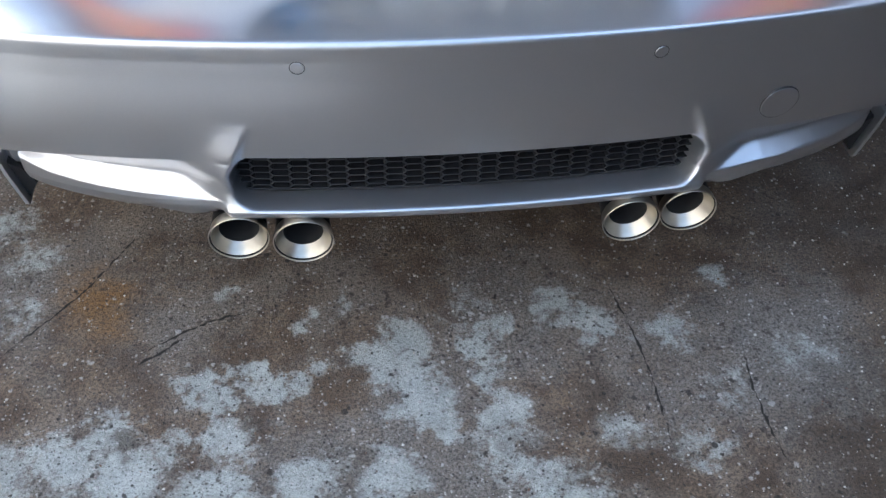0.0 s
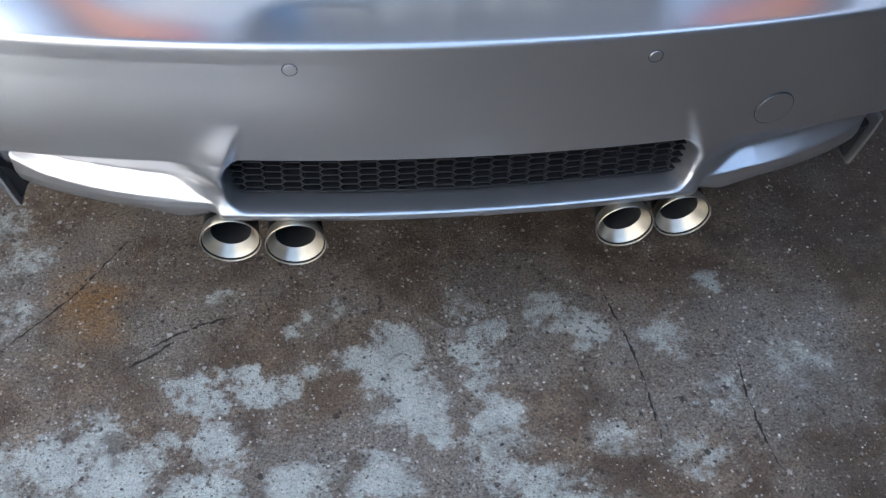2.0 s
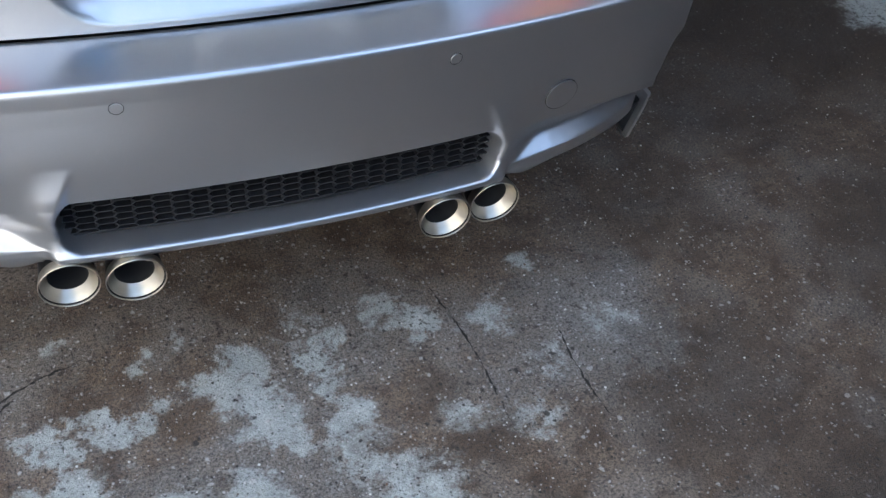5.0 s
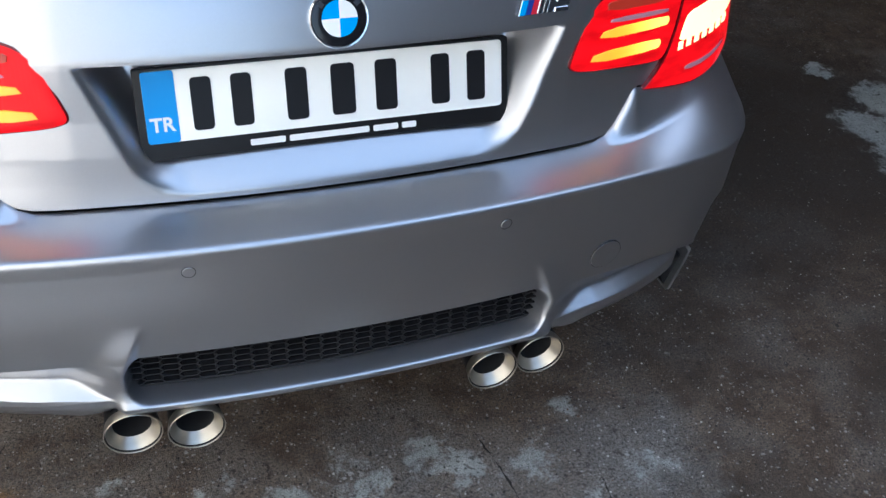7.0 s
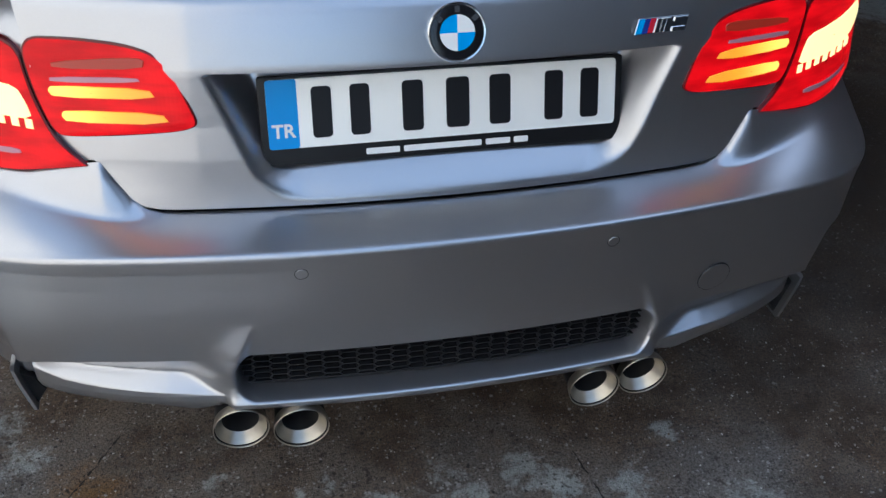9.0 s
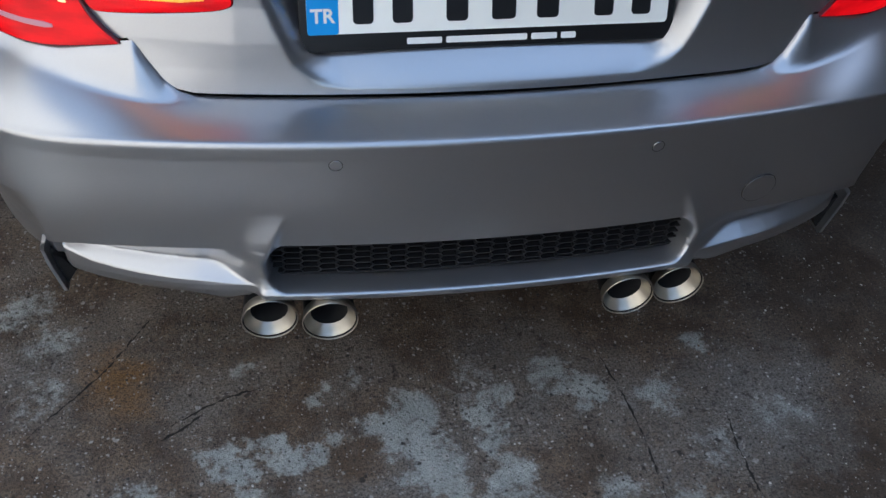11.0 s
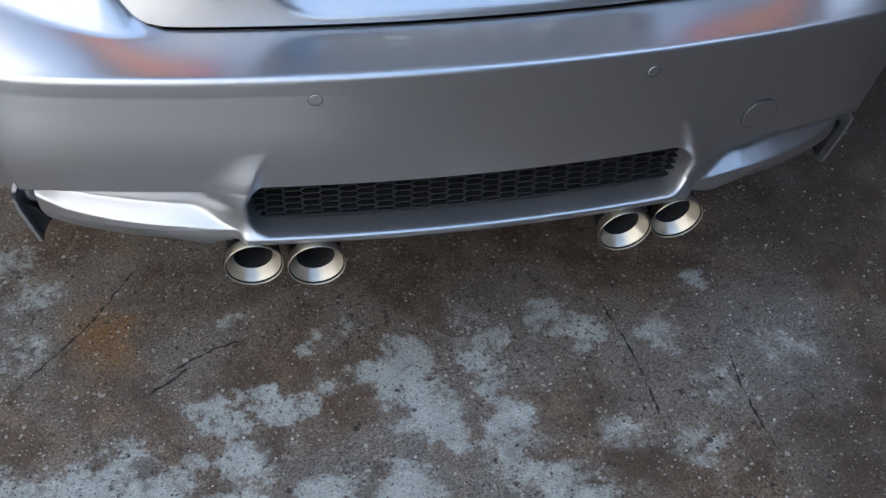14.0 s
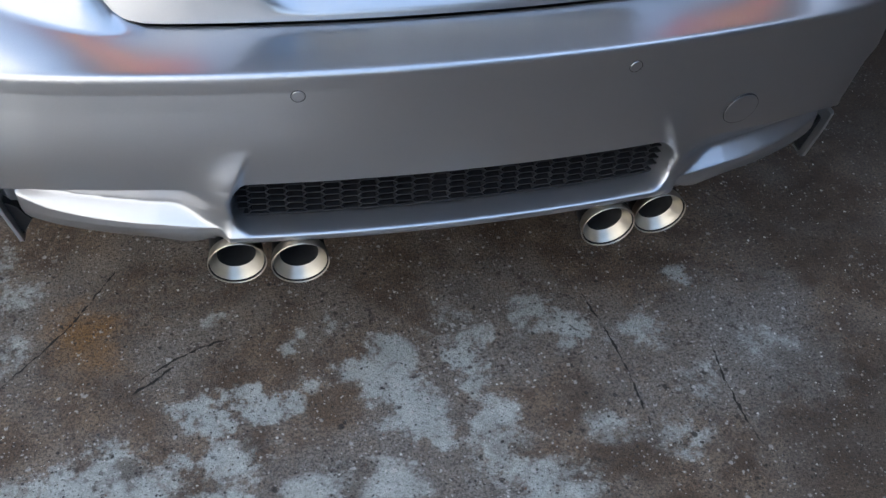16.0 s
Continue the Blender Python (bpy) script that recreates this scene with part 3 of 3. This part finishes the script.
def grille():
    back = [[on_tail(x, z, -0.050) for x in np.linspace(-0.337, 0.337, 50)] for z in (0.40, 0.478)]
    base = part("grille", mesh_of("grille", *grid(back), SOOT), car, "black honeycomb grille between the tailpipes")
    verts, faces = [], []
    done = set()
    pitch, row, a, b, t = 0.0272, 0.0112, 0.0108, 0.0164, 0.0009

    def spot(x, z):
        return on_tail(x, z, -0.072 + 0.06 * (z - 0.437))

    def ok(x, z):
        qx, qz = max(abs(x) - 0.316, 0.0), max(abs(z - 0.4415) - 0.0145, 0.0)
        return math.hypot(qx, qz) < 0.024

    for i in range(-13, 14):
        for j in range(-5, 6):
            cx, cz = i * pitch, 0.444 + j * row + (row / 2 if i % 2 else 0)
            ring = [(cx - b, cz), (cx - a, cz + row / 2), (cx + a, cz + row / 2), (cx + b, cz), (cx + a, cz - row / 2), (cx - a, cz - row / 2)]
            for p, q in zip(ring, ring[1:] + ring[:1]):
                key = tuple(sorted(((round(p[0] * 1e4), round(p[1] * 1e4)), (round(q[0] * 1e4), round(q[1] * 1e4)))))
                if key in done:
                    continue
                done.add(key)
                for _ in range(12):
                    # trim the bar back to the opening
                    if not ok(*p):
                        p = (p[0] + (q[0] - p[0]) / 8, p[1] + (q[1] - p[1]) / 8)
                    if not ok(*q):
                        q = (q[0] + (p[0] - q[0]) / 8, q[1] + (p[1] - q[1]) / 8)
                if not (ok(*p) and ok(*q)) or math.dist(p, q) < 0.002:
                    continue
                dx, dz = q[0] - p[0], q[1] - p[1]
                l = math.hypot(dx, dz)
                sx, sz = -dz / l * t, dx / l * t
                n = len(verts)
                for (x, z) in (p, q):
                    for s in (-1, 1):
                        x1, y1, z1 = spot(x + sx * s, z + sz * s)
                        verts += [(x1, y1, z1), (x1, y1 + 0.012, z1)]
                faces += [(n, n + 2, n + 6, n + 4), (n, n + 4, n + 5, n + 1), (n + 2, n + 3, n + 7, n + 6)]
    for i in range(60):
        # the rail along the lower edge
        n = len(verts)
        for x in (-0.325 + 0.65 * i / 60, -0.325 + 0.65 * (i + 1) / 60):
            for z in (0.4015, 0.4045):
                x1, y1, z1 = spot(x, z)
                verts += [(x1, y1, z1), (x1, y1 + 0.012, z1)]
        faces += [(n, n + 2, n + 6, n + 4), (n, n + 4, n + 5, n + 1), (n + 2, n + 3, n + 7, n + 6)]
    part("grille_mesh", mesh_of("grille_mesh", verts, faces, MESH_PLASTIC, False), base, "black plastic honeycomb bars")


grille()


def tailpipe(x, y, z):
    rim = mesh_of("tailpipe", *revolve([(0.0415, 0.018), (0.0438, 0.006), (0.0446, 0.0), (0.0444, -0.0014), (0.0438, -0.0020), (0.0430, -0.0015), (0.0426, 0.0)]), STEEL)
    sleeve = mesh_of("sleeve", *revolve([(0.036, 0.34), (0.038, 0.06), (0.0415, 0.018)]), BLACK_PLASTIC)
    cone = mesh_of("inner_cone", *revolve([(0.0412, 0.0040), (0.0409, 0.0020), (0.0402, 0.0022), (0.036, 0.009), (0.032, 0.0165), (0.0295, 0.020)]), STEEL)
    bore = mesh_of("bore", *revolve([(0.0295, 0.020), (0.0288, 0.05), (0.026, 0.2), (0.0001, 0.2)]), SOOT)
    groove = mesh_of("groove", *revolve([(0.0426, 0.0), (0.0424, 0.0045), (0.0412, 0.0040)]), SOOT)
    ob = part("tailpipe", rim, car, "round brushed steel tailpipe with a rolled rim")
    ob.matrix_basis = pose(x, y, z, 4)
    part("sleeve", sleeve, ob, "dark sooty outer sleeve")
    part("inner_cone", cone, ob, "flared bare steel inside")
    part("groove", groove, ob, "dark groove inside the rim")
    part("bore", bore, ob, "sooty black bore")


for x, y in ((-0.341, -0.087), (-0.247, -0.102), (0.247, -0.102), (0.341, -0.087)):
    tailpipe(x, y, 0.333)


def fin(side):
    """The thin blade that hangs from the bumper's corner."""
    edge = [(0.681, 0.424), (0.678, 0.39), (0.664, 0.318), (0.658, 0.318), (0.672, 0.39), (0.676, 0.42)]
    insert = [(0.673, 0.40), (0.659, 0.322), (0.640, 0.354), (0.656, 0.388)]

    def place(u, v, d):
        return (u, 0.050 + (0.44 - v) * 0.12 - d, v)

    def slab(name, line, depth, mat, parent, label):
        line = [(side * x, z) for x, z in line]
        return part(name, mesh_of(name, *prism(line if side > 0 else line[::-1], place, depth, 0.06, 0.003), mat), parent, label)

    blade = slab("corner_fin", edge, 0.036, PAINT, car, "small grey fin under the bumper corner")
    slab("fin_insert", insert, 0.022, BLACK_PLASTIC, blade, "black plastic filling inside the fin")


fin(-1)
fin(1)


def lamps(side):
    def place(u, v, d):
        return on_tail(side * u, v, along(v, [(0.76, -0.030), (0.83, -0.022), (0.95, -0.007)]), d)

    def slab(name, line, mat, d, parent, label="", inset=0.05, rounds=1):
        line = line if side > 0 else line[::-1]
        for _ in range(rounds):
            # round the outline's corners
            line = [(p[0] * a + q[0] * b, p[1] * a + q[1] * b) for p, q in zip(line, line[1:] + line[:1]) for a, b in ((0.78, 0.22), (0.22, 0.78))]
        dense = []
        for (u0, v0), (u1, v1) in zip(line, line[1:] + line[:1]):
            for t in np.linspace(0, 1, 3)[:-1]:
                dense.append((u0 + (u1 - u0) * t, v0 + (v1 - v0) * t))
        # a fan of rings keeps the slab on the curved sheet
        n = len(dense)
        cu, cv = sum(p[0] for p in dense) / n, sum(p[1] for p in dense) / n
        rows = [[place(u, v, -0.006) for u, v in dense], [place(u, v, d - 0.002) for u, v in dense]]
        for f in (inset, 0.25, 0.5, 0.75, 0.98):
            rows.append([place(u + (cu - u) * f, v + (cv - v) * f, d) for u, v in dense])
        return part(name, mesh_of(name, *grid(rows, closed=True), mat), parent, label)

    inner = [(0.357, 0.834), (0.355, 0.843), (0.368, 0.879), (0.381, 0.915), (0.404, 0.937), (0.442, 0.948), (0.508, 0.953), (0.573, 0.951), (0.5645, 0.875), (0.5465, 0.816), (0.52, 0.814), (0.458, 0.818), (0.38, 0.826)]
    outer = [(0.509, 0.771), (0.509, 0.771), (0.530, 0.79), (0.549, 0.816), (0.567, 0.875), (0.576, 0.951), (0.68, 0.953), (0.75, 0.945), (0.785, 0.915), (0.795, 0.84), (0.79, 0.802), (0.75, 0.780), (0.68, 0.764), (0.62, 0.757), (0.56, 0.764), (0.509, 0.771)]

    def shrunk(line, by):
        n = len(line)
        cu, cv = sum(p[0] for p in line) / n, sum(p[1] for p in line) / n
        out = []
        for u, v in line:
            l = math.hypot(cu - u, cv - v)
            out.append((u + (cu - u) / l * by, v + (cv - v) / l * by))
        return out

    a = slab("inner_tail_lamp", inner, DARK_LENS, 0.004, car, "lit red tail lamp on the boot lid", 0.05, 3)
    b = slab("outer_tail_lamp", outer, DARK_LENS, 0.004, car, "lit red tail lamp on the wing", 0.05, 3)
    slab("lens", shrunk(inner, 0.003), RED_LENS, 0.0065, a, "glossy red lens", 0.12, 3)
    slab("lens", shrunk(outer, 0.003), RED_LENS, 0.0065, b, "glossy red lens", 0.12, 3)
    for lo, hi, u0, u1 in ((0.873, 0.889, 0.404, 0.544), (0.838, 0.855, 0.390, 0.532)):
        slab("light_bar", [(u0, lo + 0.001), (u0 + 0.010, hi), (u1 - 0.006, hi), (u1, (lo + hi) / 2), (u1 - 0.006, lo)], LAMP_BAR, 0.0085, a, "glowing amber bar")
    # these two slabs put reflections in the inner lens into shape and colour
    slab("lens_sheen", [(0.415, 0.915), (0.412, 0.930), (0.44, 0.931), (0.535, 0.922), (0.535, 0.912)], SHEEN_BAND, 0.0075, a, "dark red band standing for a reflection in the lens")
    slab("pale_strip", [(0.42, 0.897), (0.425, 0.904), (0.54, 0.901), (0.54, 0.893)], PALE_STRIP, 0.0075, a, "pale pinkish strip on the lens")
    block = slab("led_block", [(0.570, 0.838), (0.575, 0.862), (0.584, 0.884), (0.62, 0.891), (0.66, 0.900), (0.70, 0.912), (0.712, 0.888), (0.70, 0.864), (0.66, 0.848), (0.62, 0.842)], LAMP_LED, 0.0085, b, "glaring cluster of light diodes")
    for i in range(7):
        u, v = 0.571 + 0.018 * i, 0.824 + 0.0024 * i
        slab("diode", [(u, v), (u, v + 0.014), (u + 0.010, v + 0.015), (u + 0.010, v + 0.001)], LAMP_LED, 0.0085, block, "", 0.2, 0)
    slab("pale_strip", [(0.592, 0.785), (0.594, 0.794), (0.64, 0.795), (0.70, 0.804), (0.70, 0.797), (0.64, 0.787)], PALE_STRIP, 0.0075, b, "pale pinkish strip on the lens")


lamps(-1)
lamps(1)

# ---------------------------------------------------------------- number plate
TILT = math.atan2(0.036, 0.123)


def plate_pose(u, v, d):
    """u across, v up along the plate from its lower edge, d proud of it."""
    return (u, 0.014 + v * math.sin(TILT) - d * math.cos(TILT), 0.752 + v * math.cos(TILT) + d * math.sin(TILT))


def slab_on_plate(name, u0, u1, v0, v1, d0, d1, mat, parent, label="", r=0.003):
    line = []
    for cu, cv, start in ((u1 - r, v0 + r, -90), (u1 - r, v1 - r, 0), (u0 + r, v1 - r, 90), (u0 + r, v0 + r, 180)):
        line += [(cu + r * math.cos(radians(start + k * 30)), cv + r * math.sin(radians(start + k * 30))) for k in range(4)]
    return part(name, mesh_of(name, *prism(line, lambda u, v, d: plate_pose(u, v, d0 + d), d1 - d0, 0.004, 0.0006), mat, True, 30), parent, label)


holder = slab_on_plate("plate_holder", -0.271, 0.271, 0.0, 0.128, -0.006, 0.006, BLACK_PLASTIC, car, "black plastic number plate holder")
plate = slab_on_plate("number_plate", -0.2605, 0.2605, 0.025, 0.1245, 0.006, 0.0085, PLATE_WHITE, car, "white number plate with a blue band and plain bars", 0.006)
slab_on_plate("blue_band", -0.2605, -0.217, 0.025, 0.1245, 0.0085, 0.0092, PLATE_BLUE, plate, "blue band", 0.004)
for u, w in ((-0.183, 0.046), (-0.128, 0.046), (-0.051, 0.050), (0.016, 0.056), (0.080, 0.052), (0.163, 0.046), (0.219, 0.046)):
    slab_on_plate("character_bar", u - w * 0.31, u + w * 0.31, 0.038, 0.112, 0.0085, 0.0094, BLACK_INK, plate, "plain black bar", 0.006)
for u0, u1 in ((-0.122, -0.072), (-0.066, 0.052), (0.058, 0.096), (0.102, 0.124)):
    slab_on_plate("writing_bar", u0, u1, 0.007, 0.016, 0.006, 0.0066, WHITE_INK, holder, "plain white bar", 0.002)
text = bpy.data.curves.new("letters", "FONT")
text.body, text.size, text.extrude, text.offset, text.align_x, text.align_y = "TR", 0.027, 0.0003, 0.0007, "CENTER", "CENTER"
carrier = new("letters", text)
letters = bpy.data.meshes.new_from_object(carrier)
bpy.data.objects.remove(carrier)
letters.materials.clear()
letters.materials.append(WHITE_INK)
ob = part("letters", letters, plate, "white letters")
ob.matrix_basis = Matrix.Translation(plate_pose(-0.239, 0.050, 0.0096)) @ Matrix.Rotation(radians(90) - TILT, 4, "X")


def roundel():
    base = Matrix.Translation((0.0, -0.0085, 0.952)) @ Matrix.Rotation(-math.atan2(0.012, 0.04), 4, "X")
    rim = part("badge", mesh_of("badge", *revolve([(0.041, 0.006), (0.041, -0.002), (0.0395, -0.004), (0.0375, -0.0035)], 64), CHROME), car, "round badge with blue and white quarters")
    rim.matrix_basis = base
    part("badge_ring", mesh_of("badge_ring", *revolve([(0.0377, -0.0028), (0.030, -0.0036), (0.0245, -0.0036)], 64), ENAMEL_BLACK), rim, "black enamel ring")
    for k in range(4):
        pts = [(0, -0.0037, 0)] + [(0.0245 * math.cos(radians(90 * k + a)), -0.0037, 0.0245 * math.sin(radians(90 * k + a))) for a in range(0, 91, 6)]
        part("badge_quarter", mesh_of("badge_quarter", pts, [tuple(range(len(pts)))], ENAMEL_WHITE if k % 2 == 0 else ENAMEL_BLUE, False), rim)
    for ang in (142, 90, 38):
        bar = prism([(-0.0035, -0.0042), (0.0035, -0.0042), (0.0035, 0.0042), (-0.0035, 0.0042)], lambda u, v, d: (u, -d, v), 0.001)
        ob = part("badge_mark", mesh_of("badge_mark", *bar, CHROME, False), rim)
        ob.matrix_basis = Matrix.Translation((0.0315 * math.cos(radians(ang)), -0.0036, 0.0315 * math.sin(radians(ang)))) @ Matrix.Rotation(radians(90 - ang), 4, "Y")


roundel()


def side_badge():
    def place(u, v, d):
        return on_tail(0.306 + u + 0.3 * v, 0.941 + v, -0.0125 + 0.28 * v, d)

    def strip(name, u0, u1, v0, v1, mat, d, parent, label=""):
        return part(name, mesh_of(name, *prism([(u0, v0), (u1, v0), (u1, v1), (u0, v1)], place, d, 0.04, 0.0006), mat, False), parent, label)

    base = strip("model_badge", -0.041, 0.040, -0.0105, 0.0105, CHROME, 0.002, car, "small chrome badge with three coloured stripes")
    for u0, u1, mat in ((-0.040, -0.031, ENAMEL_BLUE), (-0.031, -0.022, ENAMEL_NAVY), (-0.022, -0.013, ENAMEL_RED)):
        strip("stripe", u0, u1, -0.010, 0.010, mat, 0.003, base)
    for u0, u1, v0, v1 in ((-0.011, -0.005, -0.0095, 0.0095), (-0.003, 0.002, -0.0095, 0.0095), (0.004, 0.010, -0.0095, 0.0095), (0.016, 0.037, 0.004, 0.0095), (0.016, 0.037, -0.0095, -0.004)):
        strip("raised_bar", u0, u1, v0, v1, CHROME, 0.0045, base)


side_badge()


# ---------------------------------------------------------------- cracks of the floor
def crack(points, width, name, label):
    rng = random.Random(len(points) * 7 + int(width * 1e5))
    path = []
    for (x0, y0), (x1, y1) in zip(points, points[1:]):
        n = max(3, int(math.hypot(x1 - x0, y1 - y0) / 0.008))
        path += [(x0 + (x1 - x0) * t / n + rng.gauss(0, 0.0011), y0 + (y1 - y0) * t / n + rng.gauss(0, 0.0011)) for t in range(n)]
    rows = []
    for i, (x, y) in enumerate(path):
        u, v = path[max(0, i - 1)], path[min(len(path) - 1, i + 1)]
        dx, dy = v[0] - u[0], v[1] - u[1]
        l = math.hypot(dx, dy) or 1
        w = width * 1.7 * rng.random() ** 1.1 * min(1, 4 * min(i, len(path) - 1 - i) / len(path) + 0.1)
        rows.append([(x - dy / l * w, y + dx / l * w, 0.0008), (x + dy / l * w, y - dx / l * w, 0.0008)])
    structure(name, mesh_of(name, *grid(rows), GROOVE, False), label, "crack")


GROOVE = rough_wall("crack_dirt", (0.03, 0.026, 0.022))
crack([(0.296, 0.09), (0.308, 0.02), (0.322, -0.08), (0.326, -0.144), (0.325, -0.227), (0.324, -0.311)], 0.0019, "floor_crack", "dark crack in the concrete floor")
crack([(-0.548, 0.326), (-0.605, 0.226), (-0.65, 0.151), (-0.706, 0.081), (-0.768, 0.015), (-0.792, -0.024)], 0.0018, "floor_crack", "thin dark crack in the concrete floor")
crack([(-0.356, 0.061), (-0.428, 0.046), (-0.489, 0.017), (-0.529, -0.008), (-0.567, -0.039)], 0.002, "floor_crack", "dark scratch in the concrete floor")
crack([(-0.48, 0.009), (-0.51, -0.018), (-0.558, -0.047)], 0.004, "floor_crack", "dark worn groove in the concrete floor")
crack([(0.507, -0.088), (0.495, -0.195), (0.496, -0.277), (0.504, -0.362)], 0.0018, "floor_crack", "faint crack in the concrete floor")


# ---------------------------------------------------------------- stones in the worn floor
def chip_colours():
    m = material("stone_chips", (0.3, 0.28, 0.25), 0.5)
    n = Net(m)
    pick = n.node("NewGeometry").outputs["Random Per Island"]
    tone = n.mix(n.ramp(pick, 0.62, 0.66), (0.035, 0.027, 0.022), n.mix(n.ramp(pick, 0.66, 1.0), (0.30, 0.26, 0.22), (0.62, 0.60, 0.56)))
    n.set("Base Color", n.mix(n.math("MULTIPLY", n.ramp(pick, 0.16, 0.14), 0.8), tone, (0.16, 0.09, 0.055)))
    return m


def stone_chips():
    rng = random.Random(11)
    verts, faces = [], []
    for x0, x1, y0, y1, count in ((-1.0, 0.9, -0.45, 0.45, 4600), (0.6, 1.9, -0.5, 1.0, 2200)):
        for _ in range(count):
            x, y = rng.uniform(x0, x1), rng.uniform(y0, y1)
            r = 0.0009 + 0.0026 * rng.random() ** 3
            tall, turn, squash = r * rng.uniform(0.2, 0.5), rng.uniform(0, 6.3), rng.uniform(0.55, 1.0)
            k, n = rng.choice((5, 6)), len(verts)
            rim = []
            for i in range(k):
                a, q = 2 * math.pi * i / k + rng.uniform(-0.3, 0.3), r * rng.uniform(0.8, 1.2)
                u, v = q * math.cos(a), q * squash * math.sin(a)
                rim.append((u * math.cos(turn) - v * math.sin(turn), u * math.sin(turn) + v * math.cos(turn)))
            verts += [(x + u, y + v, -0.0004) for u, v in rim] + [(x + u * 0.7, y + v * 0.7, tall) for u, v in rim]
            faces += [(n + i, n + (i + 1) % k, n + k + (i + 1) % k, n + k + i) for i in range(k)] + [tuple(range(n + k, n + 2 * k))]
    tagged(new("stone_chips", mesh_of("stone_chips", verts, faces, chip_colours(), False)), "small pale and dark stones set in the worn concrete", "stones", kind="stuff")


stone_chips()
